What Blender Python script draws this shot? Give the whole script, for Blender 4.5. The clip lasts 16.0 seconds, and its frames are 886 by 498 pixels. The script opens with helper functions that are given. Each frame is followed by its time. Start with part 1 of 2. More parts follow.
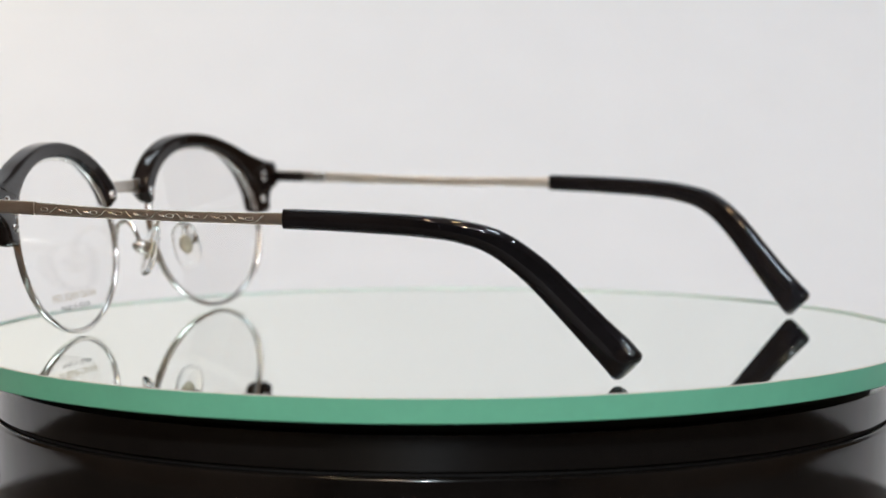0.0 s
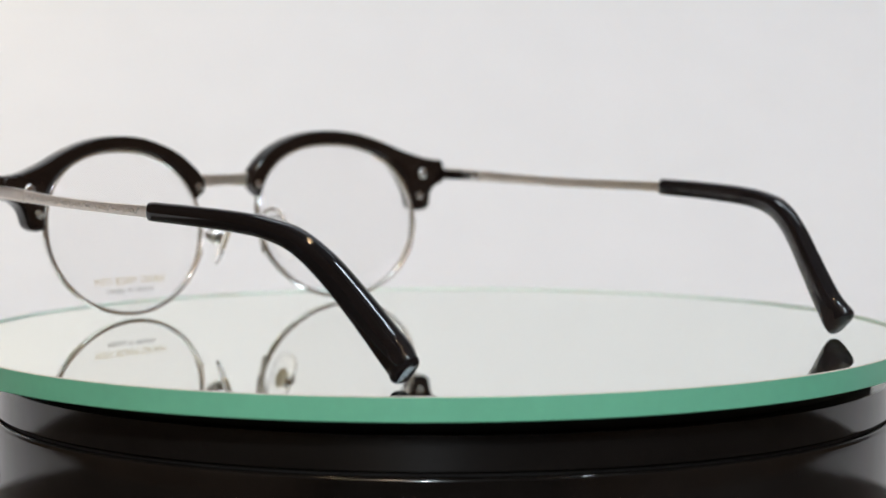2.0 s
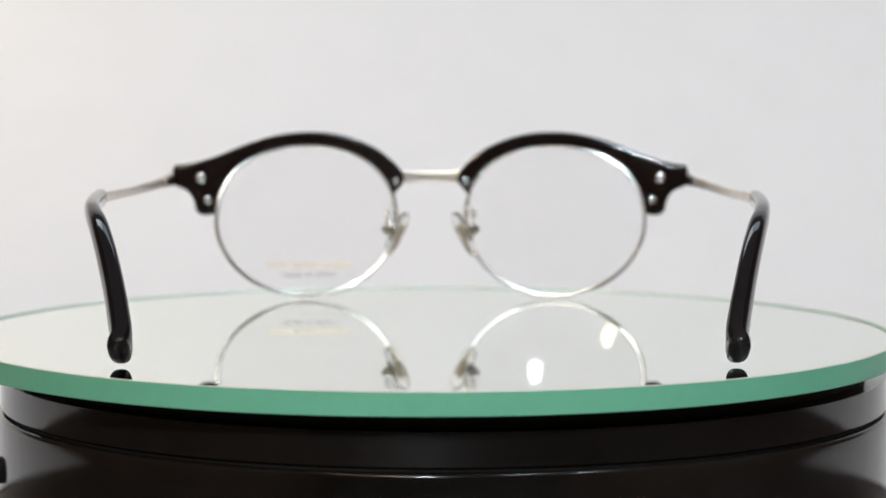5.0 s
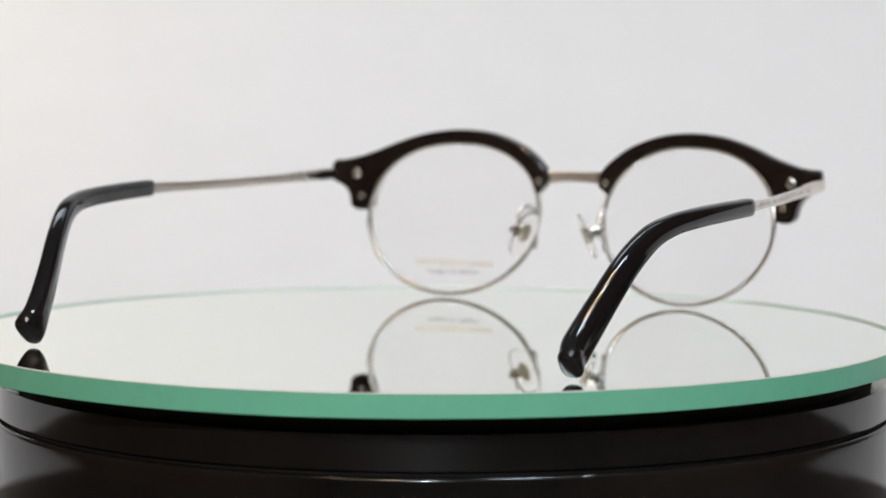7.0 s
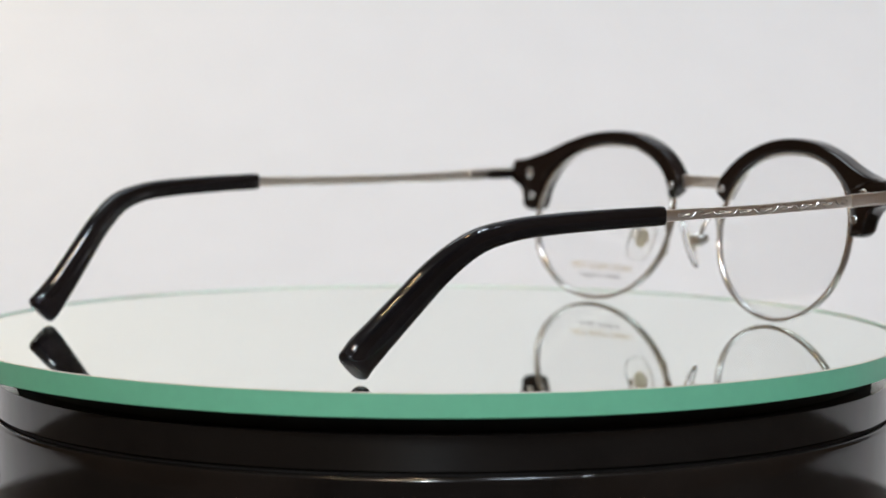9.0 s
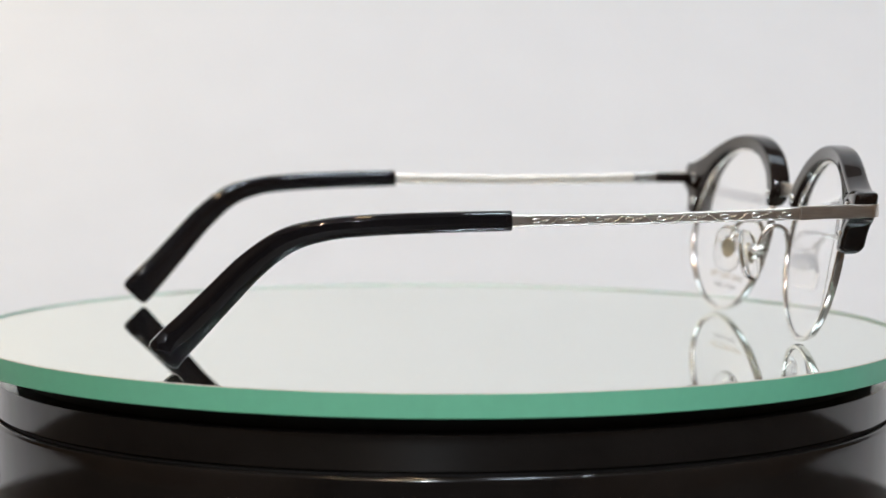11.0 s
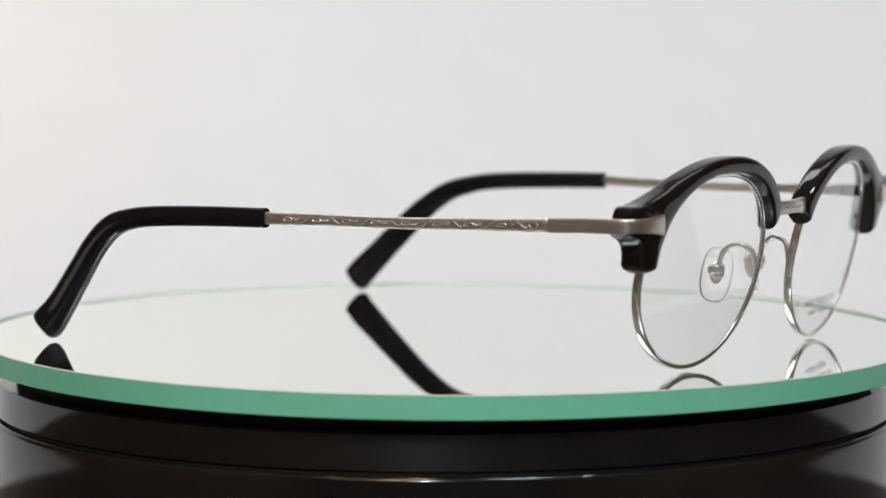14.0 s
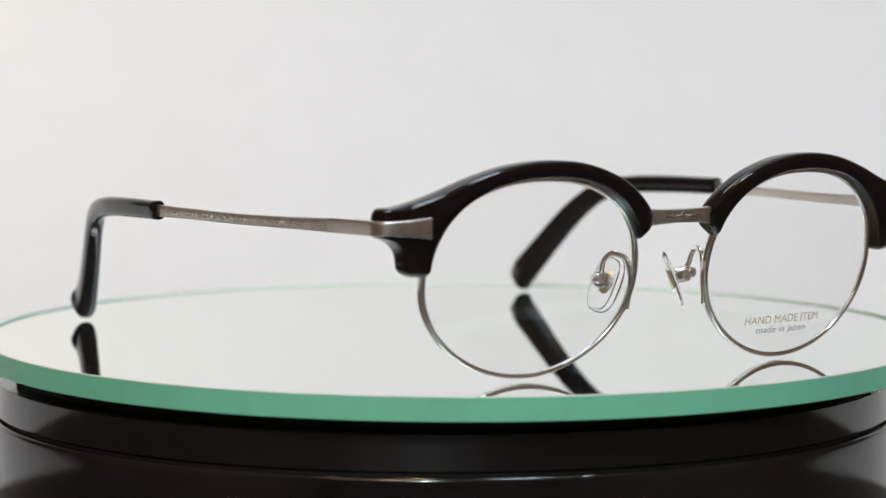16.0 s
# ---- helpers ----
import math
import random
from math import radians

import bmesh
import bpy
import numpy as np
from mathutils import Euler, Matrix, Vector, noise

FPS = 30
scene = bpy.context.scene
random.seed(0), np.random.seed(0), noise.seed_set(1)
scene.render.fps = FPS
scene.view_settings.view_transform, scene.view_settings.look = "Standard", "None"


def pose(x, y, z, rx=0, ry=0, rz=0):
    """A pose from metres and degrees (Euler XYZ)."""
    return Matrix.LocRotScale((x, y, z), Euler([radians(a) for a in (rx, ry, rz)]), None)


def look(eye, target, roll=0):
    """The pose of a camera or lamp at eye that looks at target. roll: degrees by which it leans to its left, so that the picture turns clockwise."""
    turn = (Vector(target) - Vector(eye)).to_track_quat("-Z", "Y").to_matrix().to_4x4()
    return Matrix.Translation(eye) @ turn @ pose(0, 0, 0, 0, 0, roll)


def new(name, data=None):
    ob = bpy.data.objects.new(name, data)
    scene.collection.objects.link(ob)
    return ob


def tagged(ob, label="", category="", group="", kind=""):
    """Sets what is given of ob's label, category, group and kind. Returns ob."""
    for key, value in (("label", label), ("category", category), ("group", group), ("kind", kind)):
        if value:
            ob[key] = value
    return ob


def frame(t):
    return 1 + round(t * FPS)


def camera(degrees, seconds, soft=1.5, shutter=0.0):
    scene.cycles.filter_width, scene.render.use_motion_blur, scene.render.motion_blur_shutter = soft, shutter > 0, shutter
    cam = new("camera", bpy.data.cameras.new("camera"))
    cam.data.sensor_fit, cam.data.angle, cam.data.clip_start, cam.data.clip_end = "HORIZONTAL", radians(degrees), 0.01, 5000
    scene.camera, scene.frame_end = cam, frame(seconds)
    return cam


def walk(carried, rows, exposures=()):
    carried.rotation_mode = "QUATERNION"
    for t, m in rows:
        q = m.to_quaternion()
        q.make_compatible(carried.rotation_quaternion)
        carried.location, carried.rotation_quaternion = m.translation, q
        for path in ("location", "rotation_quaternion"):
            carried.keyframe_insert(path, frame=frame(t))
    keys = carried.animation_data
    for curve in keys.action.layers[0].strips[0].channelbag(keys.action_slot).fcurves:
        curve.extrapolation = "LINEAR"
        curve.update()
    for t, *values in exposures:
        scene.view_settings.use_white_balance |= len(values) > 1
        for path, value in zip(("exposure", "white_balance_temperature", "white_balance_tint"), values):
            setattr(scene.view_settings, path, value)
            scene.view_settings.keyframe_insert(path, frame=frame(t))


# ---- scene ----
cam = camera(20.49, 16.0, soft=1.5)


def stand(back):
    """The camera on its stand, drawn back by so many metres along its view."""
    return pose(-0.0002, -0.5636, 0.0652, 90 - 4.71, 0, 0) @ Matrix.Translation((0, 0, back))


# the focus pull on the far lenses draws the picture a little wider
walk(cam, [(0.0, stand(0)), (3.2, stand(0)), (3.5, stand(0.0088)), (6.2, stand(0.0088)), (6.6, stand(0)), (16.0, stand(0))])
cam.data.dof.use_dof = True
cam.data.dof.focus_distance = 0.510
cam.data.dof.aperture_fstop = 18.0

# spin of the turntable: seconds, degrees
SPIN = [(0.0, 66.1), (0.5, 59.54), (1.0, 52.98), (1.5, 46.44), (2.0, 39.86), (2.5, 33.23), (3.0, 26.52), (3.5, 19.78), 
        (4.0, 13.13), (4.5, 6.55), (5.0, -0.01), (5.5, -6.63), (6.0, -13.3), (6.5, -19.95), (7.0, -26.63), (7.5, -33.38), 
        (8.0, -40.11), (8.5, -46.85), (9.0, -53.7), (9.5, -60.56), (10.0, -67.42), (10.5, -74.31), (11.0, -81.18), (11.5, -88.02), 
        (12.0, -94.84), (12.5, -101.56), (13.0, -108.22), (13.5, -114.89), (14.0, -121.58), (14.5, -128.27), (15.0, -134.93), (15.5, -141.55), 
        (16.0, -148.13)]
WOBBLE = pose(0, 0, 0, -0.27, 0.032, 0)      # the plate lies slightly out of level on its platter

# ---- world and lights ----
world = bpy.data.worlds.new("world")
scene.world = world
world.use_nodes = True
world.node_tree.nodes["Background"].inputs[0].default_value = (0.8, 0.85, 1.0, 1)
world.node_tree.nodes["Background"].inputs[1].default_value = 0.05

TABLE_Z = -0.045


def area(name, eye, target, size, watts, colour, shape="DISK"):
    d = bpy.data.lights.new(name, "AREA")
    d.shape, d.size, d.energy, d.color = shape, size, watts, colour
    ob = new(name, d)
    ob.matrix_world = look(eye, target)
    return ob


LAMPS = [  # eye, target, diameter, watts, colour
    ((-0.12, -0.55, 1.68), (0, 0, 0), 0.12, 4.0, (1.0, 0.66, 0.36)),
    ((0.42, -0.75, 1.68), (0, 0, 0), 0.32, 12.0, (0.76, 0.88, 1.0)),
    ((-0.80, -1.30, 1.68), (0, 0, 0), 0.09, 4.0, (1.0, 0.70, 0.42)),
    ((0.95, -0.95, 1.68), (0, 0, 0), 0.09, 3.0, (0.78, 0.90, 1.0)),
    ((-0.60, -2.50, 1.68), (0, 0, 0), 0.08, 10.0, (1.0, 0.78, 0.55)),
    ((-0.20, -2.75, 1.68), (0, 0, 0), 0.10, 32.0, (0.80, 0.91, 1.0)),
]
for e, tg, s, w_, c_ in LAMPS:
    area("downlight", e, tg, s, w_, c_)
# unseen fill panels, added to light the sheet and plate from above
FILL_BARS = [(-0.29, 2.25, (0.81, 0.92, 1.0)), (0.27, 1.0, (0.72, 0.87, 1.0))]      # x, watts, colour
BAR_Y, BAR_Z = 0.42, 1.05
for x_, w_, c_ in FILL_BARS:
    bar = area("light_panel_glow", (x_, BAR_Y, BAR_Z), (x_, BAR_Y + 0.06, BAR_Z - 1.0), 0.52, w_, c_, "RECTANGLE")
    bar.data.size_y = 0.27
# unseen warm fill without a fitting, turns the sheet's left side cream
area("wall_lamp", (-0.42, 0.52, 0.28), (-0.27, 0.75, 0.0), 0.10, 0.24, (1.0, 0.83, 0.54))

# ---- materials ----


def material(name):
    m = bpy.data.materials.new(name)
    m.use_nodes = True
    return m, m.node_tree.nodes, m.node_tree.links, m.node_tree.nodes["Principled BSDF"]


def surface(name, colour, rough, metal=0.0, vary=0.15, scale=300.0, bump=0.0, bump_scale=900.0, coat=0.0, stretch=(1, 1, 1),
            spread=0.08):
    """Principled surface with two scales of variation in colour, gloss and relief."""
    m, n, l, p = material(name)
    co = n.new("ShaderNodeTexCoord")
    mp = n.new("ShaderNodeMapping")
    mp.inputs["Scale"].default_value = stretch
    l.new(co.outputs["Object"], mp.inputs["Vector"])
    big, fine = n.new("ShaderNodeTexNoise"), n.new("ShaderNodeTexNoise")
    big.inputs["Scale"].default_value, fine.inputs["Scale"].default_value = scale * 0.2, scale
    big.inputs["Detail"].default_value, fine.inputs["Detail"].default_value = 3, 4
    l.new(mp.outputs[0], big.inputs["Vector"]), l.new(mp.outputs[0], fine.inputs["Vector"])
    add = n.new("ShaderNodeMath")
    add.operation = "ADD"
    l.new(big.outputs[0], add.inputs[0]), l.new(fine.outputs[0], add.inputs[1])
    mr = n.new("ShaderNodeMapRange")
    mr.inputs[1].default_value, mr.inputs[2].default_value = 0.6, 1.4
    mr.inputs[3].default_value, mr.inputs[4].default_value = 1 - vary, 1 + vary
    l.new(add.outputs[0], mr.inputs[0])
    mul = n.new("ShaderNodeVectorMath")
    mul.operation = "SCALE"
    mul.inputs[0].default_value = colour
    l.new(mr.outputs[0], mul.inputs["Scale"])
    l.new(mul.outputs[0], p.inputs["Base Color"])
    rr = n.new("ShaderNodeMapRange")
    rr.inputs[1].default_value, rr.inputs[2].default_value = 0.3, 0.7
    rr.inputs[3].default_value, rr.inputs[4].default_value = max(0.0, rough - spread / 2), rough + spread / 2
    l.new(fine.outputs[0], rr.inputs[0])
    l.new(rr.outputs[0], p.inputs["Roughness"])
    p.inputs["Metallic"].default_value = metal
    p.inputs["Coat Weight"].default_value = coat
    p.inputs["Coat Roughness"].default_value = 0.04
    if bump:
        b = n.new("ShaderNodeBump")
        b.inputs["Strength"].default_value, b.inputs["Distance"].default_value = bump, 0.0004
        bn = n.new("ShaderNodeTexNoise")
        bn.inputs["Scale"].default_value = bump_scale
        l.new(mp.outputs[0], bn.inputs["Vector"])
        l.new(bn.outputs[0], b.inputs["Height"])
        l.new(b.outputs[0], p.inputs["Normal"])
    return m


def clear(name, colour, rough, ior):
    m, n, l, p = material(name)
    p.inputs["Base Color"].default_value = (*colour, 1)
    p.inputs["Transmission Weight"].default_value = 1
    p.inputs["IOR"].default_value = ior
    co, no = n.new("ShaderNodeTexCoord"), n.new("ShaderNodeTexNoise")
    no.inputs["Scale"].default_value = 120
    l.new(co.outputs["Object"], no.inputs["Vector"])
    mr = n.new("ShaderNodeMapRange")
    mr.inputs[1].default_value, mr.inputs[2].default_value = 0.45, 0.8
    mr.inputs[3].default_value, mr.inputs[4].default_value = rough, rough + 0.02
    l.new(no.outputs[0], mr.inputs[0])
    l.new(mr.outputs[0], p.inputs["Roughness"])
    return m


ACETATE = surface("black_acetate", (0.011, 0.007, 0.006), 0.035, vary=0.3, scale=200, bump=0.012, bump_scale=400, spread=0.04)
SLEEVE = surface("black_sleeve_acetate", (0.008, 0.0072, 0.0085), 0.03, vary=0.3, scale=200, bump=0.01, bump_scale=400, spread=0.03)
SILVER = surface("brushed_silver", (0.90, 0.84, 0.77), 0.34, 1.0, 0.12, 2500, 0.10, 5000, stretch=(1, 0.15, 1), spread=0.12)
RIM_METAL = surface("polished_rim", (0.93, 0.91, 0.87), 0.19, 1.0, 0.03, 900, spread=0.02)
SCREW_METAL = surface("screw_steel", (0.84, 0.83, 0.81), 0.22, 1.0, 0.1, 2000)
LENS = clear("demo_lens", (1, 1, 1), 0.0, 1.38)
PAD = clear("clear_silicone", (1.0, 0.995, 0.98), 0.05, 1.32)
PAD_PLATE = surface("pad_plate_brass", (0.62, 0.56, 0.44), 0.38, 1.0, 0.1, 1200)
PLATE = material("plate_glass")[0]        # coated glass: it bends light to the silvering and adds no glare of its own
_n, _l = PLATE.node_tree.nodes, PLATE.node_tree.links
_t = _n.new("ShaderNodeBsdfRefraction")
_t.inputs["Color"].default_value = (0.995, 1.0, 0.995, 1)
_t.inputs["Roughness"].default_value, _t.inputs["IOR"].default_value = 0.0, 1.5
_l.new(_t.outputs[0], _n["Material Output"].inputs["Surface"])
_n.remove(_n["Principled BSDF"])
EDGE = surface("ground_green_edge", (0.34, 0.92, 0.66), 0.35, vary=0.05, scale=400, bump=0.05, bump_scale=1500)
# the frosted edge also passes on the light that the plate carries
_n, _l = EDGE.node_tree.nodes, EDGE.node_tree.links
_t, _m = _n.new("ShaderNodeBsdfTranslucent"), _n.new("ShaderNodeMixShader")
_t.inputs["Color"].default_value = (0.25, 0.82, 0.53, 1)
_m.inputs[0].default_value = 0.35
_l.new(_n["Principled BSDF"].outputs[0], _m.inputs[1]), _l.new(_t.outputs[0], _m.inputs[2])
_l.new(_m.outputs[0], _n["Material Output"].inputs["Surface"])
# added pale lining: brightens the far rim as seen through the plate
EDGE_LINING = surface("pale_edge_lining", (0.92, 0.93, 0.92), 0.6, vary=0.03, scale=300)
_n, _l = EDGE_LINING.node_tree.nodes, EDGE_LINING.node_tree.links
_t, _m = _n.new("ShaderNodeBsdfTranslucent"), _n.new("ShaderNodeMixShader")
_t.inputs["Color"].default_value = (0.92, 0.94, 0.92, 1)
_m.inputs[0].default_value = 0.42
_l.new(_n["Principled BSDF"].outputs[0], _m.inputs[1]), _l.new(_t.outputs[0], _m.inputs[2])
_l.new(_m.outputs[0], _n["Material Output"].inputs["Surface"])
# pale tone paints the reflection along the plate's chamfer
ARRIS_SHEEN = surface("arris_sheen", (0.62, 0.62, 0.54), 0.4, vary=0.2, scale=900, bump=0.1)
MIRROR = surface("silvering", (0.955, 0.972, 0.948), 0.0, 1.0, 0.005, 60, spread=0.0)
DRUM = surface("black_lacquer", (0.011, 0.0095, 0.009), 0.11, vary=0.3, scale=120, bump=0.03, bump_scale=300, spread=0.06)
# real rubber, and the black painted in for shade in gaps and slots
RUBBER_AND_SHADE = surface("black_rubber_and_shade", (0.010, 0.010, 0.010), 0.7, vary=0.3, scale=700, bump=0.2)
PAPER = surface("white_sheet", (0.80, 0.79, 0.80), 0.8, vary=0.02, scale=30, bump=0.05, bump_scale=500)
WOOD = surface("dark_wood", (0.055, 0.043, 0.034), 0.45, vary=0.5, scale=60, bump=0.1, bump_scale=150, stretch=(0.1, 1, 1))
WALL = surface("room_wall", (0.28, 0.275, 0.275), 0.8, vary=0.1, scale=20, bump=0.1, bump_scale=200)
SIDE_WALL = surface("brown_wood_wall", (0.20, 0.12, 0.065), 0.5, vary=0.4, scale=25, bump=0.1, bump_scale=120, stretch=(1, 1, 0.12))
CEILING = surface("room_ceiling", (0.78, 0.78, 0.77), 0.8, vary=0.05, scale=20, bump=0.1, bump_scale=200)
FLOOR = surface("room_floor", (0.12, 0.08, 0.05), 0.5, vary=0.3, scale=30, stretch=(0.2, 1, 1))
GOLD_INK = surface("gold_ink", (0.42, 0.34, 0.20), 0.5, 0.2, 0.1, 900)
GREY_INK = surface("grey_ink", (0.16, 0.16, 0.16), 0.6, 0.0, 0.1, 900)

# ---- mesh helpers ----
MM = 0.001


def link(name, bm, mat, parent=None, label="", smooth=True, crease=38):
    bmesh.ops.recalc_face_normals(bm, faces=bm.faces)
    for f in bm.faces:
        f.smooth = smooth
    for e in bm.edges:
        e.smooth = e.calc_face_angle(0.0) < radians(crease)
    me = bpy.data.meshes.new(name)
    bm.to_mesh(me)
    bm.free()
    me.materials.append(mat)
    ob = new(name, me)
    if parent:
        ob.parent = parent
    return tagged(ob, label)


def part(name, bm, mat, parent, label="", crease=38):
    return link(name, bm, mat, parent, label, True, crease)


def glide(rows, n):
    """Catmull-Rom through rows of numbers, n samples."""
    a = np.array(rows, float)
    a = np.vstack([2 * a[0] - a[1], a, 2 * a[-1] - a[-2]])
    out = []
    for i in range(n):
        s = i / (n - 1) * (len(a) - 3)
        k = min(int(s), len(a) - 4)
        t = s - k
        p0, p1, p2, p3 = a[k:k + 4]
        out.append(0.5 * (2 * p1 + (p2 - p0) * t + (2 * p0 - 5 * p1 + 4 * p2 - p3) * t * t + (3 * p1 - p0 - 3 * p2 + p3) * t ** 3))
    return np.array(out)


def ring(n, power):
    """A rounded-square section of n points within +-0.5."""
    out = []
    for i in range(n):
        a = 2 * math.pi * (i + 0.5) / n
        c, s = math.cos(a), math.sin(a)
        out.append((0.5 * math.copysign(abs(c) ** (2 / power), c), 0.5 * math.copysign(abs(s) ** (2 / power), s)))
    return out


def loft(bm, rings, closed=False, caps=True):
    vs = [[bm.verts.new(Vector(p) * MM) for p in r] for r in rings]
    m = len(vs[0])
    pairs = list(zip(vs, vs[1:])) + ([(vs[-1], vs[0])] if closed else [])
    for a, b in pairs:
        for i in range(m):
            j = (i + 1) % m
            bm.faces.new((a[i], a[j], b[j], b[i]))
    if caps and not closed:
        bm.faces.new(vs[0]), bm.faces.new(vs[-1])
    return vs


def sweep(bm, path, sizes, n=16, power=2.0, up=(0, 0, 1), closed=False, blunt=0.0, first=None):
    """A section (thick, tall) carried along path (mm). blunt: rounding at the ends, in mm."""
    path = np.array(path, float)
    k = len(path)
    sec = ring(n, power)
    rings = []
    for i in range(k):
        a, b = (path[i - 1], path[(i + 1) % k]) if closed else (path[max(i - 1, 0)], path[min(i + 1, k - 1)])
        t = Vector(b - a).normalized()
        side = t.cross(Vector(up)).normalized()
        top = side.cross(t)
        w, h = sizes[i] if len(sizes) > 1 else sizes[0]
        rings.append((Vector(path[i]), t, side, top, w, h))
    out = []

    def put(r, shift, cut):
        c, t, side, top, w, h = r
        w, h = max(w - cut, 0.05), max(h - cut, 0.05)
        out.append([c + t * shift + side * (u * w) + top * (v * h) for u, v in sec])

    if blunt and not closed:
        b0 = blunt if first is None else first
        put(rings[0], -b0, 2 * b0), put(rings[0], -b0 * 0.7, b0 * 0.6)
    for r in rings:
        put(r, 0, 0)
    if blunt and not closed:
        for q in (18, 36, 54, 70, 82, 90):
            put(rings[-1], blunt * math.sin(radians(q)), 2 * blunt * (1 - math.cos(radians(q))))
    return loft(bm, out, closed)


def lathe(bm, profile, n=128, centre=(0, 0)):
    """Profile of (radius, z) in mm turned round z, closed."""
    vs = []
    for i in range(n):
        a = 2 * math.pi * i / n
        vs.append([bm.verts.new(Vector((centre[0] + r * math.cos(a), centre[1] + r * math.sin(a), z)) * MM) for r, z in profile])
    m = len(profile)
    for i in range(n):
        a, b = vs[i], vs[(i + 1) % n]
        for j in range(m):
            k = (j + 1) % m
            bm.faces.new((a[j], b[j], b[k], a[k]))


def box(bm, lo, hi):
    m = pose(*[(a + b) / 2 for a, b in zip(lo, hi)]) @ Matrix.Diagonal((*[b - a for a, b in zip(lo, hi)], 1))
    return bmesh.ops.create_cube(bm, size=1, matrix=m)


# ---- the room ----


def room():
    top, low = 1.75, -0.78
    for name, lo, hi in (("wall_north", (-1.7, 1.05, low), (1.7, 1.15, top)), ("wall_south", (-1.7, -3.7, low), (1.7, -3.6, top)),
                         ("wall_east", (1.7, -3.7, low), (1.8, 1.15, top)), ("wall_west", (-1.8, -3.7, low), (-1.7, 1.15, top))):
        bm = bmesh.new()
        box(bm, lo, hi)
        side = name in ("wall_east", "wall_west")
        tagged(link(name, bm, SIDE_WALL if side else WALL, smooth=False),
               "brown wood-lined side wall of the shop room" if side else "plain dim grey plastered wall of the shop room", "wall", kind="structure")
    bm = bmesh.new()
    box(bm, (-1.8, -3.7, top), (1.8, 1.15, top + 0.1))
    tagged(link("ceiling", bm, CEILING, smooth=False), "off-white painted room ceiling with downlights", "ceiling", kind="structure")
    bm = bmesh.new()
    box(bm, (-1.8, -3.7, low - 0.1), (1.8, 1.15, low))
    tagged(link("floor", bm, FLOOR, smooth=False), "dark brown wooden room floor", "floor", kind="structure")


def backdrop():
    bm = bmesh.new()
    prof = [(0.03, TABLE_Z), (0.16, TABLE_Z), (0.30, TABLE_Z)]
    for i in range(1, 25):
        a = math.pi / 2 * i / 24
        prof.append((0.30 + 0.55 * math.sin(a), TABLE_Z + 0.55 * (1 - math.cos(a))))
    prof.append((0.852, 0.9))
    outline = [(y, z + 0.0012) for y, z in prof]
    back = [(y + 0.001 * k, z + 0.0003) for k, (y, z) in zip([0, 0, 0] + [i / 24 for i in range(1, 25)] + [1], prof)]
    loop = outline + back[::-1]
    xs = np.linspace(-0.95, 0.95, 12)
    rows = [[bm.verts.new((x, y, z)) for y, z in loop] for x in xs]
    m = len(loop)
    for a, b in zip(rows, rows[1:]):
        for i in range(m):
            bm.faces.new((a[i], a[(i + 1) % m], b[(i + 1) % m], b[i]))
    bm.faces.new(rows[0]), bm.faces.new(rows[-1])
    tagged(link("backdrop", bm, PAPER), "white seamless paper sweep curving up behind the turntable", "backdrop", kind="structure")


def table():
    t = tagged(new("table"), "dark brown wooden display table", "table")
    bm = bmesh.new()
    box(bm, (-1.0, -0.62, TABLE_Z - 0.03), (1.0, 0.88, TABLE_Z - 0.0002))
    bmesh.ops.bevel(bm, geom=list(bm.edges), offset=0.004, segments=2, affect="EDGES")
    part("tabletop", bm, WOOD, t)
    for x in (-0.92, 0.92):
        for y in (-0.55, 0.8):
            bm = bmesh.new()
            box(bm, (x - 0.03, y - 0.03, -0.78), (x + 0.03, y + 0.03, TABLE_Z - 0.03))
            bmesh.ops.bevel(bm, geom=list(bm.edges), offset=0.003, segments=1, affect="EDGES")
            part("leg", bm, WOOD, t)


room(), backdrop(), table()

# ---- turntable ----


def turntable():
    t = tagged(new("turntable"), "round glossy black motorised display turntable", "turntable")
    bm = bmesh.new()
    lathe(bm, [(2, -16.3), (102.5, -16.3), (103.0, -16.42), (103.35, -16.75), (103.5, -17.3), (103.5, -41), (103.0, -43.5), (99, -43.8), (2, -43.8)])
    part("base", bm, DRUM, t, "glossy black drum-shaped base")
    bm = bmesh.new()
    lathe(bm, [(2, -8.4), (102.3, -8.4), (102.4, -8.5), (102.8, -14.9), (102.75, -15.3), (102.4, -15.6), (2, -15.6)])
    platter = part("platter", bm, DRUM, t, "glossy black rotating platter")
    # rubber ring, sized so its black also draws the shade under the plate
    bm = bmesh.new()
    lathe(bm, [(2, -5.6), (97.0, -5.6), (97.6, -6.0), (97.6, -8.65), (2, -8.65)])
    part("rubber_mat", bm, RUBBER_AND_SHADE, platter, "matt black rubber ring that also draws the shade under the mirror plate")
    # solid black ring stands in for the shade in the seam
    bm = bmesh.new()
    lathe(bm, [(2, -15.5), (101.9, -15.5), (101.9, -16.4), (2, -16.4)])
    part("spindle_gap", bm, RUBBER_AND_SHADE, t)
    bm = bmesh.new()
    sweep(bm, [(-100, -20, -30), (-105.0, -21, -30)], [(7, 6)], 20, 4, blunt=0.8)
    part("switch", bm, RUBBER_AND_SHADE, t, "small black rocker switch")
    return t, platter


TURNTABLE, PLATTER = turntable()
R, EX, EY = 108.5, -4.05, -0.97


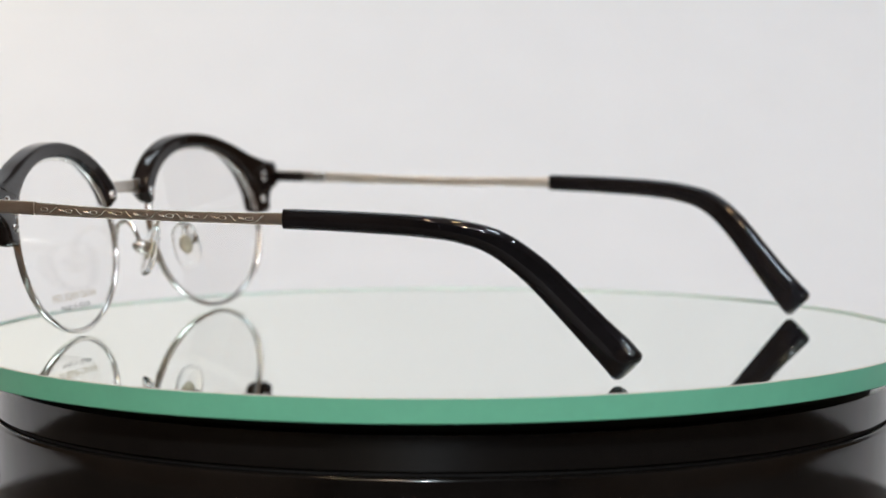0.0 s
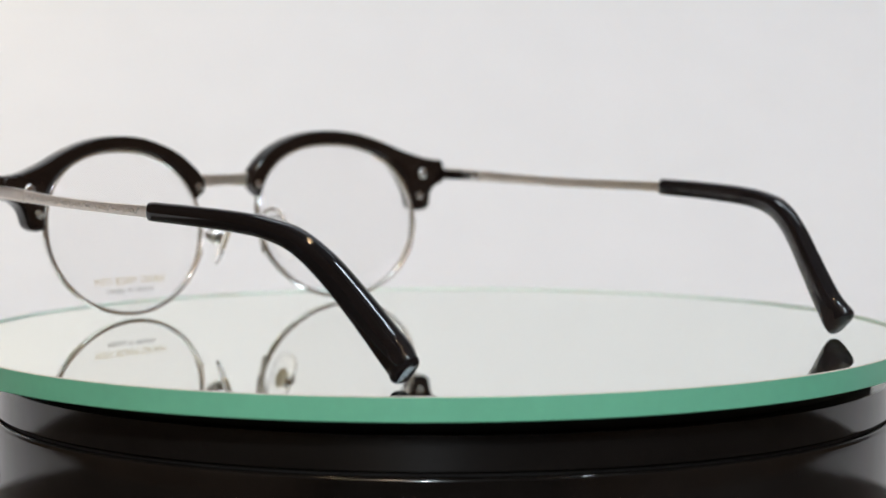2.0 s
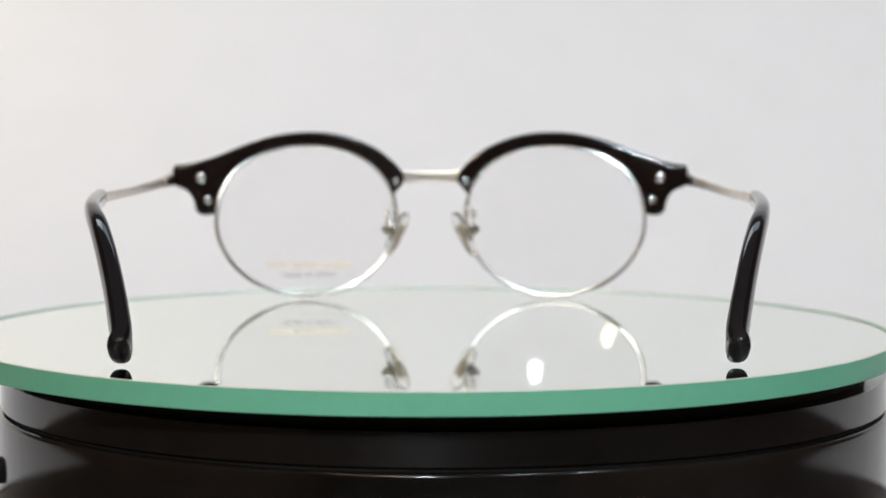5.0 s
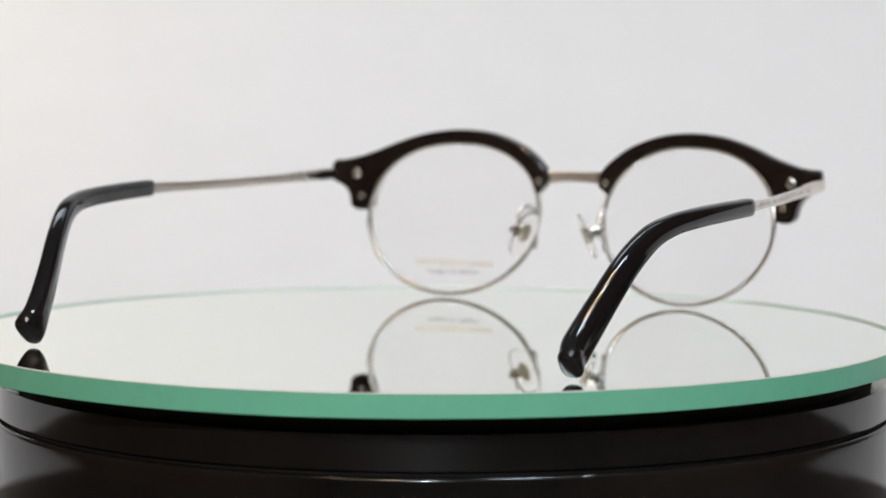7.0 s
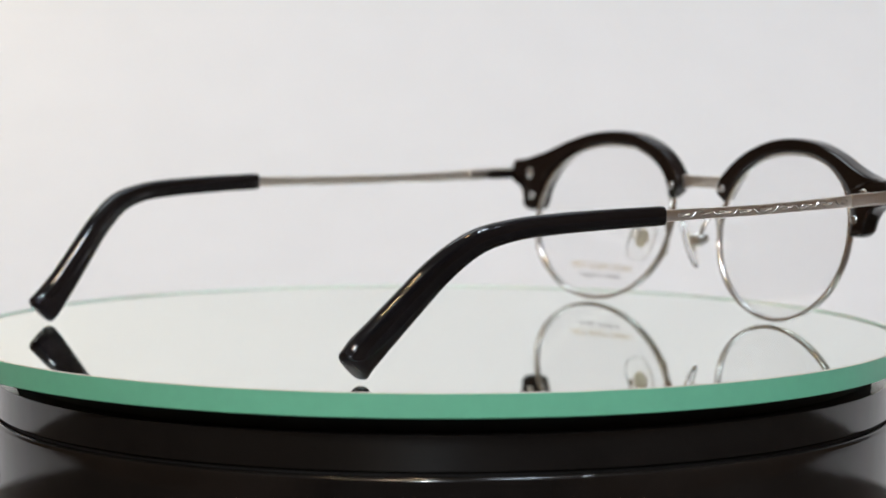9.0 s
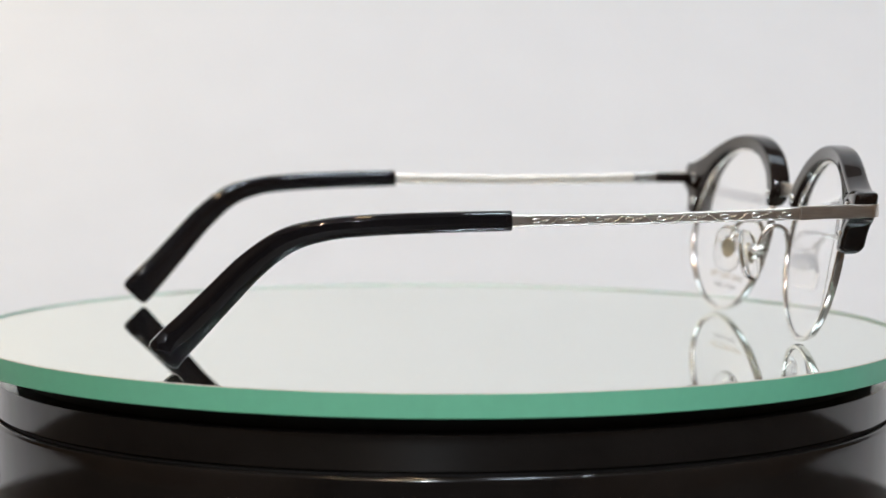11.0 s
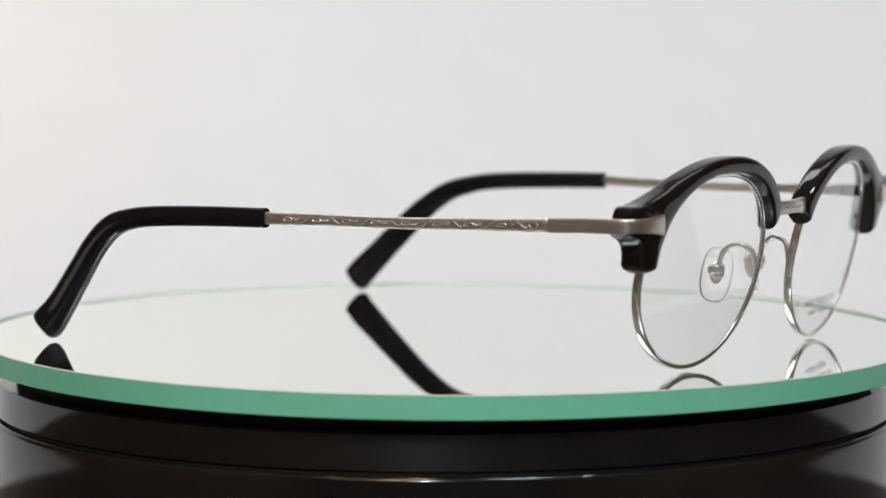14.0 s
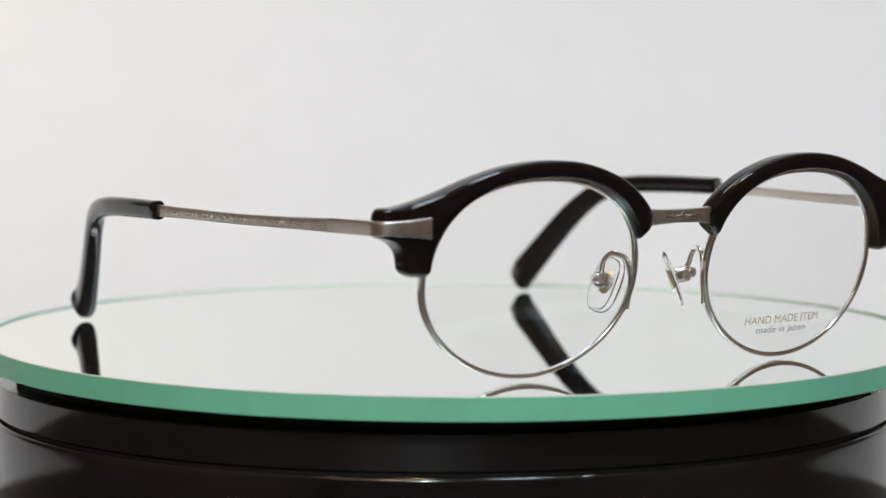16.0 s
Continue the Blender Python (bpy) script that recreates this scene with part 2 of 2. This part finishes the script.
def mirror_plate():
    t = tagged(new("mirror_plate"), "round mirror of thick green-edged glass on the turntable", "mirror")
    bm = bmesh.new()
    vs = [[bm.verts.new(Vector((EX + r * math.cos(2 * math.pi * i / 192), EY + r * math.sin(2 * math.pi * i / 192), z)) * MM)
           for i in range(192)] for r, z in ((R - 0.5, 0.0), (R - 0.5, -4.98))]
    bm.faces.new(vs[0]), bm.faces.new(vs[1])
    g = part("glass", bm, PLATE, t, "clear plate glass")
    g.visible_shadow = False
    bm = bmesh.new()
    rows = [[bm.verts.new(Vector((EX + r * math.cos(2 * math.pi * i / 192), EY + r * math.sin(2 * math.pi * i / 192), z)) * MM)
             for i in range(192)] for r, z in ((R, -0.2), (R, -2.5), (R, -4.75), (R - 0.3, -5.0), (R - 0.54, -5.0))]
    for lo, hi in zip(rows, rows[1:]):
        for i in range(192):
            bm.faces.new((lo[i], lo[(i + 1) % 192], hi[(i + 1) % 192], hi[i]))
    part("ground_edge", bm, EDGE, t, "smooth pale green ground edge")
    # invented ring just inside the edge, there only to lighten the rim
    bm = bmesh.new()
    lathe(bm, [(R - 0.16, -0.22), (R - 0.06, -0.22), (R - 0.06, -4.7), (R - 0.16, -4.7)], 192, (EX, EY))
    part("frosted_layer", bm, EDGE_LINING, t, "pale lining added inside the ground edge to brighten the far rim")
    bm = bmesh.new()
    lathe(bm, [(R - 0.5, 0.0), (R - 0.15, 0.0), (R, -0.19), (R - 0.5, -0.19)], 192, (EX, EY))
    part("arris", bm, ARRIS_SHEEN, t, "thin chamfer with its pale reflection put into the colour")
    bm = bmesh.new()
    vs = [bm.verts.new(Vector((EX + (R - 0.3) * math.cos(2 * math.pi * i / 192), EY + (R - 0.3) * math.sin(2 * math.pi * i / 192), -4.95)) * MM)
          for i in range(192)]
    bm.faces.new(vs)
    part("silvering", bm, MIRROR, t, "silvered backing")
    return t


PLATE_THING = mirror_plate()

# ---- eyeglasses (millimetres; x to the wearer's right, y ahead, z up from the plate) ----
LX, LZ, HW, HH = 33.0, 20.2, 23.8, 19.8


def face(x, z):
    """How far ahead the back of the front stands: bowed, and leaning back towards its foot."""
    return 5.0 - 0.00141 * x * x + 0.197 * (z - 31)


def eye_shape(a, grow=0.0):
    """The eye wire's outline at a radians: fuller above, rounder below."""
    c, s = math.cos(a), math.sin(a)
    p = 2.25 if s > 0 else 1.95
    r = (abs(c) ** p + abs(s) ** p) ** (-1 / p)
    return LX + (HW + grow) * r * c, LZ + (HH + grow) * r * s


BROW = [  # angle of the inner edge, outer edge x and z
    (161, 8.6, 28.4), (154, 7.2, 30.4), (146, 7.6, 33.0), (133, 11.4, 37.0), (120, 16.6, 40.3), (105, 24.2, 42.9), (90, 32.6, 43.7),
    (75, 41.0, 42.9), (62, 49.0, 40.6), (50, 56.2, 37.7), (40, 61.6, 36.0), (33, 65.2, 35.3), (27.5, 67.9, 34.9), (23, 68.4, 32.2),
    (19, 67.8, 29.8), (16, 65.6, 28.8), (13, 63.7, 27.3), (9, 62.6, 25.0), (4, 62.2, 21.8)]


def brow_bar(sx, parent):
    bm = bmesh.new()
    rows = glide(BROW, 130)
    sec = ring(36, 4.5)
    rings = []
    k = len(rows)
    for i, (deg, ox, oz) in enumerate(rows):
        ix, iz = eye_shape(radians(deg), 0.15)
        s = i / (k - 1)
        deep = 4.9 + 0.8 * min(1, max(0, (s - 0.35) / 0.3))
        end = min(i, k - 1 - i)
        cut = (0.42, 0.70, 0.86, 0.95)[end] if end < 4 else 1.0
        r = []
        for u, v in sec:
            u2, v2 = 0.5 + u * cut, 0.5 + v * cut
            x, z = ix + (ox - ix) * u2, iz + (oz - iz) * u2
            r.append((sx * x, face(x, z) - 1.1 + 0.6 * min(1, max(0, (s - 0.45) / 0.25)) + deep * v2 - 0.5 * (u2 ** 3) * (1 if s < 0.6 else 0), z))
        rings.append(r)
    loft(bm, rings)
    b = part("brow_bar", bm, ACETATE, parent, "glossy black acetate brow bar", 50)
    for x, z, r in ((61.0, 31.6, 1.45), (59.0, 25.7, 1.12), (9.3, 30.4, 1.1)):
        screw(sx, x, z, r, b)
    return b


def screw(sx, x, z, r, parent):
    bm = bmesh.new()
    y = face(x, z) - (0.5 if x > 20 else 1.1)
    rings = []
    for rr, dy in ((r, 0.3), (r, -0.05), (r * 0.86, -0.3), (r * 0.55, -0.42)):
        rings.append([(sx * x + rr * math.cos(2 * math.pi * i / 20), y + dy, z + rr * math.sin(2 * math.pi * i / 20)) for i in range(20)])
    loft(bm, rings)
    s = part("screw", bm, SCREW_METAL, parent, "small domed steel screw head")
    # the slot is a black bar laid on, its shade put into the colour
    bm = bmesh.new()
    box(bm, (-r * 0.8 * MM, -0.05 * MM, -0.13 * MM), (r * 0.8 * MM, 0.05 * MM, 0.13 * MM))
    bmesh.ops.transform(bm, matrix=Matrix.Translation(Vector((sx * x, y - 0.42, z)) * MM) @ pose(0, 0, 0, 0, 35 * sx, 0), verts=bm.verts)
    part("screw_slot", bm, RUBBER_AND_SHADE, parent)


def eye_wire(sx, parent):
    bm = bmesh.new()
    path = []
    for i in range(120):
        x, z = eye_shape(2 * math.pi * i / 120)
        path.append((sx * x, face(x, z) + 1.0, z))
    cx, cz = sx * LX, LZ
    sec = ring(12, 3.5)
    rings = []
    for i in range(120):
        x, y, z = path[i]
        d = Vector((x - cx, 0, z - cz)).normalized()
        rings.append([Vector((x, y + 1.9 * v, z)) + d * (1.1 * u) for u, v in sec])
    loft(bm, rings, closed=True)
    return part("eye_wire", bm, RIM_METAL, parent, "thin polished silver metal eye wire")


def lens(sx, parent):
    bm = bmesh.new()
    n, k = 96, 9
    sides = []
    for off in (0.55, 1.75):
        grid = []
        for j in range(1, k + 1):
            s = j / k
            row = []
            for i in range(n):
                x, z = eye_shape(2 * math.pi * i / n, -0.3)
                x, z = LX + (x - LX) * s, LZ + (z - LZ) * s
                row.append(bm.verts.new(Vector((sx * x, face(x, z) + off + 0.55 * (1 - s * s), z)) * MM))
            grid.append(row)
        mid = bm.verts.new(Vector((sx * LX, face(LX, LZ) + off + 0.55, LZ)) * MM)
        for i in range(n):
            bm.faces.new((mid, grid[0][i], grid[0][(i + 1) % n]))
        for a, b in zip(grid, grid[1:]):
            for i in range(n):
                bm.faces.new((a[i], a[(i + 1) % n], b[(i + 1) % n], b[i]))
        sides.append(grid[-1])
    a, b = sides
    for i in range(n):
        bm.faces.new((a[i], a[(i + 1) % n], b[(i + 1) % n], b[i]))
    ob = part("lens", bm, LENS, parent, "clear thin demo lens")
    ob.visible_shadow = False
    return ob


def lettering(words, x0, x1, z0, z1, mat, parent):
    """Words printed on the front of a lens, from x0 to x1."""
    c = bpy.data.curves.new("lettering", "FONT")
    c.body, c.size = words, 1.0
    src = bpy.data.objects.new("lettering", c)
    scene.collection.objects.link(src)
    bpy.context.view_layer.update()
    me = bpy.data.meshes.new_from_object(src.evaluated_get(bpy.context.evaluated_depsgraph_get()))
    bpy.data.objects.remove(src)
    us = [v.co.x for v in me.vertices]
    vs = [v.co.y for v in me.vertices]
    for v in me.vertices:
        x = x0 + (x1 - x0) * (v.co.x - min(us)) / (max(us) - min(us))
        z = z0 + (z1 - z0) * (v.co.y - min(vs)) / (max(vs) - min(vs))
        q = ((abs(x) - LX) / HW) ** 2 + ((z - LZ) / HH) ** 2
        v.co = Vector((x, face(x, z) + 1.82 + 0.55 * max(0, 1 - q), z)) * MM
    me.materials.append(mat)
    ob = new("lettering", me)
    ob.parent = parent
    return ob


def bridge(parent):
    bm = bmesh.new()
    path, sizes = [], []
    for i in range(25):
        s = i / 12 - 1
        path.append((8.6 * s, 6.6 + 0.9 * (1 - s * s), 31.5 + 0.2 * (1 - s * s)))
        sizes.append((1.7, 2.85 + 0.8 * s * s))
    sweep(bm, path, sizes, 16, 5)
    b = part("bridge", bm, SILVER, parent, "engraved silver metal bridge")
    for k, (amp, dz) in enumerate(((0.55, 0.05), (-0.55, 0.05))):
        bm = bmesh.new()
        p = []
        for i in range(61):
            x = 4.6 * (i / 30 - 1)
            p.append((x, 8.40 - 0.012 * x * x, 31.65 + dz + amp * math.cos(x * 1.3 + 0.4 * k) * (1 - abs(x) / 6)))
        sweep(bm, p, [(0.24, 0.24)], 6)
        part("engraving", bm, SCREW_METAL, b, "fine scroll engraving")
    for dz in (-1.15, -0.85, 0.85, 1.15):
        bm = bmesh.new()
        p = [(8 * (i / 12 - 1), 7.46 + 0.9 * (1 - (i / 12 - 1) ** 2), 31.65 + dz * (1 + 0.3 * (i / 12 - 1) ** 2)) for i in range(25)]
        sweep(bm, p, [(0.16, 0.16)], 6)
        part("engraved_line", bm, SCREW_METAL, b)


def nose_pad(sx, parent):
    bm = bmesh.new()
    bmesh.ops.create_uvsphere(bm, u_segments=24, v_segments=14, radius=1)
    m = Matrix.Translation(Vector((sx * 8.8, -6.4, 17.2)) * MM) @ pose(0, 0, 0, 0, -24 * sx, 0) @ pose(0, 0, 0, 0, 0, 32 * sx) \
        @ Matrix.Diagonal((0.95 * MM, 3.3 * MM, 6.2 * MM, 1))
    for v in bm.verts:
        v.co = Vector((v.co.x, math.copysign(abs(v.co.y) ** 0.75, v.co.y), math.copysign(abs(v.co.z) ** 0.75, v.co.z)))
    bmesh.ops.transform(bm, matrix=m, verts=bm.verts)
    pad = part("nose_pad", bm, PAD, parent, "clear silicone nose pad")
    pad.visible_shadow = False
    bm = bmesh.new()
    p = glide([(9.9, face(9.9, 13) + 1.2, 13.0), (9.6, 3.0, 16.5), (9.5, 2.8, 20.0), (9.9, 1.8, 23.2), (10.8, -1.2, 24.1), (11.4, -3.5, 22.6),
               (11.3, -4.5, 20.4), (10.6, -5.1, 18.6)], 44)
    p[:, 0] *= sx
    sweep(bm, p, [(1.15, 1.15)], 12, blunt=0.25)
    part("pad_arm", bm, RIM_METAL, pad, "bent silver wire pad arm")
    bm = bmesh.new()
    sweep(bm, [(sx * 11.3, -4.9, 18.4), (sx * 9.2, -5.8, 17.9)], [(3.0, 3.4)], 20, 3, blunt=0.4)
    part("pad_box", bm, RIM_METAL, pad, "silver metal pad holder")
    bm = bmesh.new()
    sweep(bm, [(sx * 11.9, -6.2, 18.4), (sx * 12.1, -4.1, 18.7)], [(2.2, 2.2)], 16, 2, blunt=0.35)
    part("pad_screw", bm, SCREW_METAL, pad, "small steel pad screw")
    bm = bmesh.new()
    bmesh.ops.create_uvsphere(bm, u_segments=20, v_segments=10, radius=1)
    core = Matrix.Translation(Vector((sx * 8.75, -6.3, 17.6)) * MM) @ pose(0, 0, 0, 0, -24 * sx, 0) @ pose(0, 0, 0, 0, 0, 32 * sx) \
        @ Matrix.Diagonal((0.3 * MM, 1.5 * MM, 2.6 * MM, 1))
    bmesh.ops.transform(bm, matrix=core, verts=bm.verts)
    part("pad_core", bm, PAD_PLATE, pad, "dull brass-coloured plate set in the pad")


def end_piece(sx, parent):
    bm = bmesh.new()
    rows = glide([(58.3, 5.45, 31.3, 0.7, 4.2), (62.2, 5.15, 31.35, 0.8, 3.3), (66.2, 4.1, 31.4, 0.9, 2.75), (68.3, 2.2, 31.4, 0.9, 2.8),
                  (68.75, -2.0, 31.35, 1.1, 2.95), (69.0, -6.0, 31.3, 1.15, 2.9), (69.3, -10.0, 31.2, 1.2, 2.9), (69.68, -13.5, 31.1, 1.2, 2.95)], 48)
    rows[:, 0] *= sx
    sweep(bm, rows[:, :3], rows[:, 3:], 16, 6, blunt=0.1)
    e = part("end_piece", bm, SILVER, parent, "flared silver metal end piece wrapping the corner")
    bm = bmesh.new()
    sweep(bm, [(sx * 67.5, -0.2, 31.2), (sx * 67.9, -8.6, 31.2)], [(1.7, 2.5)], 16, 5, blunt=0.25)
    part("end_block", bm, ACETATE, e, "black acetate block behind the end piece")
    bm = bmesh.new()
    sweep(bm, [(sx * 68.3, -8.8, 31.15), (sx * 68.9, -14.6, 31.05)], [(1.3, 2.5)], 16, 4, blunt=0.2)
    part("hinge", bm, SCREW_METAL, e, "small steel hinge block")


TIP = [  # centre line of the black sleeve: x, y, z, thick, tall
    (76.7, -77.6, 30.8, 3.0, 4.1), (75.9, -92, 30.5, 3.3, 4.25), (74.6, -106, 29.9, 3.5, 4.4), (73.0, -114.5, 28.9, 3.6, 4.6),
    (71.0, -121.2, 26.8, 3.9, 5.3), (68.6, -127.8, 21.9, 4.1, 6.0), (66.3, -133.9, 15.6, 4.3, 6.5), (64.5, -139.5, 9.6, 4.6, 7.0),
    (63.6, -143.2, 5.8, 4.8, 7.5), (63.7, -145.3, 3.6, 4.9, 7.7)]


def temple(sx, parent):
    shift = 2.9 if sx > 0 else 0.0           # one temple sits a little further forward
    drop = 0.4 if sx > 0 else 0.0
    ys = (-13.85, -27, -44, -61, -78.0 + shift)
    xs, zs = (69.72, 71.2, 73.1, 75.0, 76.8), (31.08, 30.75, 30.6 - drop / 2, 30.6 - drop / 2, 30.75 - drop)
    bm = bmesh.new()
    rows = glide([(x, y, z, 1.0, h) for x, y, z, h in zip(xs, ys, zs, (2.75, 2.45, 2.3, 2.35, 2.6))], 40)
    rows[:, 0] *= sx
    sweep(bm, rows[:, :3], rows[:, 3:], 20, 3.2, blunt=0.1)
    arm = part("temple_arm", bm, SILVER, parent, "slim engraved silver metal temple")
    rev = [-v for v in ys]

    def on_arm(u, lift, rise):
        """A point u mm behind the joint on the arm's outer face."""
        y = -14.6 - u
        return (sx * (np.interp(-y, rev, xs) + 0.47 + lift), y, np.interp(-y, rev, zs) + rise)

    bm = bmesh.new()
    run = -14.6 - ys[-1] - 2.6                # engraved length
    u, k = 0.9, 0
    while u < run - 3.0:
        if k % 3 == 0:                      # a leaf-shaped ring
            sweep(bm, [on_arm(u + 0.95 + 0.95 * math.cos(a), 0, 0.42 * math.sin(a)) for a in np.linspace(0, 2 * math.pi, 17)[:-1]],
                  [(0.2, 0.26)], 6, up=(1, 0, 0), closed=True)
            u += 2.3
        elif k % 3 == 1:                    # a slanting scroll
            flip = 1 if k % 2 else -1
            sweep(bm, [on_arm(u + 2.2 * q, 0, flip * 0.55 * math.sin(4.2 * (q - 0.5))) for q in np.linspace(0, 1, 12)],
                  [(0.22, 0.32)], 6, up=(1, 0, 0), blunt=0.06)
            u += 2.7
        else:                               # two beads
            for du in (0.25, 0.95):
                sweep(bm, [on_arm(u + du - 0.22, 0, 0.2), on_arm(u + du + 0.22, 0, -0.2)], [(0.3, 0.42)], 8, up=(1, 0, 0), blunt=0.1)
            u += 1.6
        k += 1
    part("engraving", bm, SCREW_METAL, arm, "raised scroll engraving along the temple")
    for rise in (-0.92, 0.92):
        bm = bmesh.new()
        sweep(bm, [on_arm(run * q / 30, -0.06, rise * (1.06 - 0.1 * math.sin(math.pi * q / 30))) for q in range(31)], [(0.22, 0.24)], 6,
              up=(1, 0, 0), blunt=0.05)
        part("border_line", bm, SILVER, arm)
    bm = bmesh.new()
    rows = glide(TIP, 72)
    rows[:, 0] += 0.35 * shift * np.clip((-110 - rows[:, 1]) / 25, 0, 1)
    rows[:, 0] *= sx
    rows[:, 1] += shift - 0.35 * shift * np.clip((-105 - rows[:, 1]) / 20, 0, 1)
    rows[:, 2] -= drop
    sweep(bm, rows[:, :3], rows[:, 3:], 28, 2.8, blunt=1.3, first=0.25)
    foot = min(v.co.z for v in bm.verts)
    for v in bm.verts:
        v.co.z -= foot * min(1, max(0, (-0.112 - v.co.y) / 0.028))
    part("temple_sleeve", bm, SLEEVE, arm, "glossy black acetate temple tip curving down", 50)


def eyeglasses():
    g = tagged(new("eyeglasses"), "black browline eyeglasses with silver metal lower rims, unfolded", "eyeglasses")
    for sx in (1, -1):
        brow_bar(sx, g)
        eye_wire(sx, g)
        ln = lens(sx, g)
        if sx < 0:
            lettering("HAND MADE ITEM", -21.6, -43.2, 7.4, 9.1, GOLD_INK, ln)
            lettering("made in japan", -25.2, -39.7, 4.9, 6.8, GREY_INK, ln)
        nose_pad(sx, g)
        end_piece(sx, g)
        temple(sx, g)
    bridge(g)
    for o in g.children_recursive:       # the front stands a trace askew to the temples
        for v in o.data.vertices:
            k = min(1, max(0, (v.co.y + 0.045) / 0.035))
            v.co.y += k * (0.0006 + 0.012 * v.co.x)
    return g


GLASSES = eyeglasses()


def lamp_fittings():
    for e, tg, s, w_, c_ in LAMPS:
        bm = bmesh.new()
        r = s / 2 / MM
        lathe(bm, [(r + 4, 0), (r + 14, 0), (r + 14, 68), (r + 4, 68)], 32)
        ob = tagged(link("ceiling_light", bm, SILVER), "round recessed ceiling downlight ring", "lamp", "ceiling downlights")
        ob.location = (e[0], e[1], e[2])


lamp_fittings()


def fill_panels():
    turn = math.degrees(math.atan2(1.0, -0.06))
    for x_, w_, c_ in FILL_BARS:
        # housing and rods are invented to carry the unseen fill light
        t = tagged(new("light_panel"), "slanted white fill-light panel added unseen over the backdrop", "lamp", "light panels")
        t.location = (x_, BAR_Y, BAR_Z)
        bm = bmesh.new()
        box(bm, (-0.27, 0.004, -0.145), (0.27, 0.03, 0.145))
        bmesh.ops.bevel(bm, geom=list(bm.edges), offset=0.004, segments=2, affect="EDGES")
        bmesh.ops.transform(bm, matrix=pose(0, 0, 0, turn, 0, 0), verts=bm.verts)
        part("housing", bm, CEILING, t)
        for dx in (-0.2, 0.2):
            bm = bmesh.new()
            sweep(bm, [(dx * 1000, 10, 15), (dx * 1000, 10, 700)], [(6, 6)], 10, up=(0, 1, 0))
            part("hanging_rod", bm, SILVER, t, "thin metal rod added to carry the unseen panel")


fill_panels()


def motions():
    spun = [(t, pose(0, 0, 0, 0, 0, a)) for t, a in SPIN]
    walk(PLATTER, spun)
    walk(PLATE_THING, [(t, m @ WOBBLE) for t, m in spun])
    walk(GLASSES, [(t, m @ WOBBLE @ pose(-0.0035, 0.0767, 0.00004)) for t, m in spun])


motions()
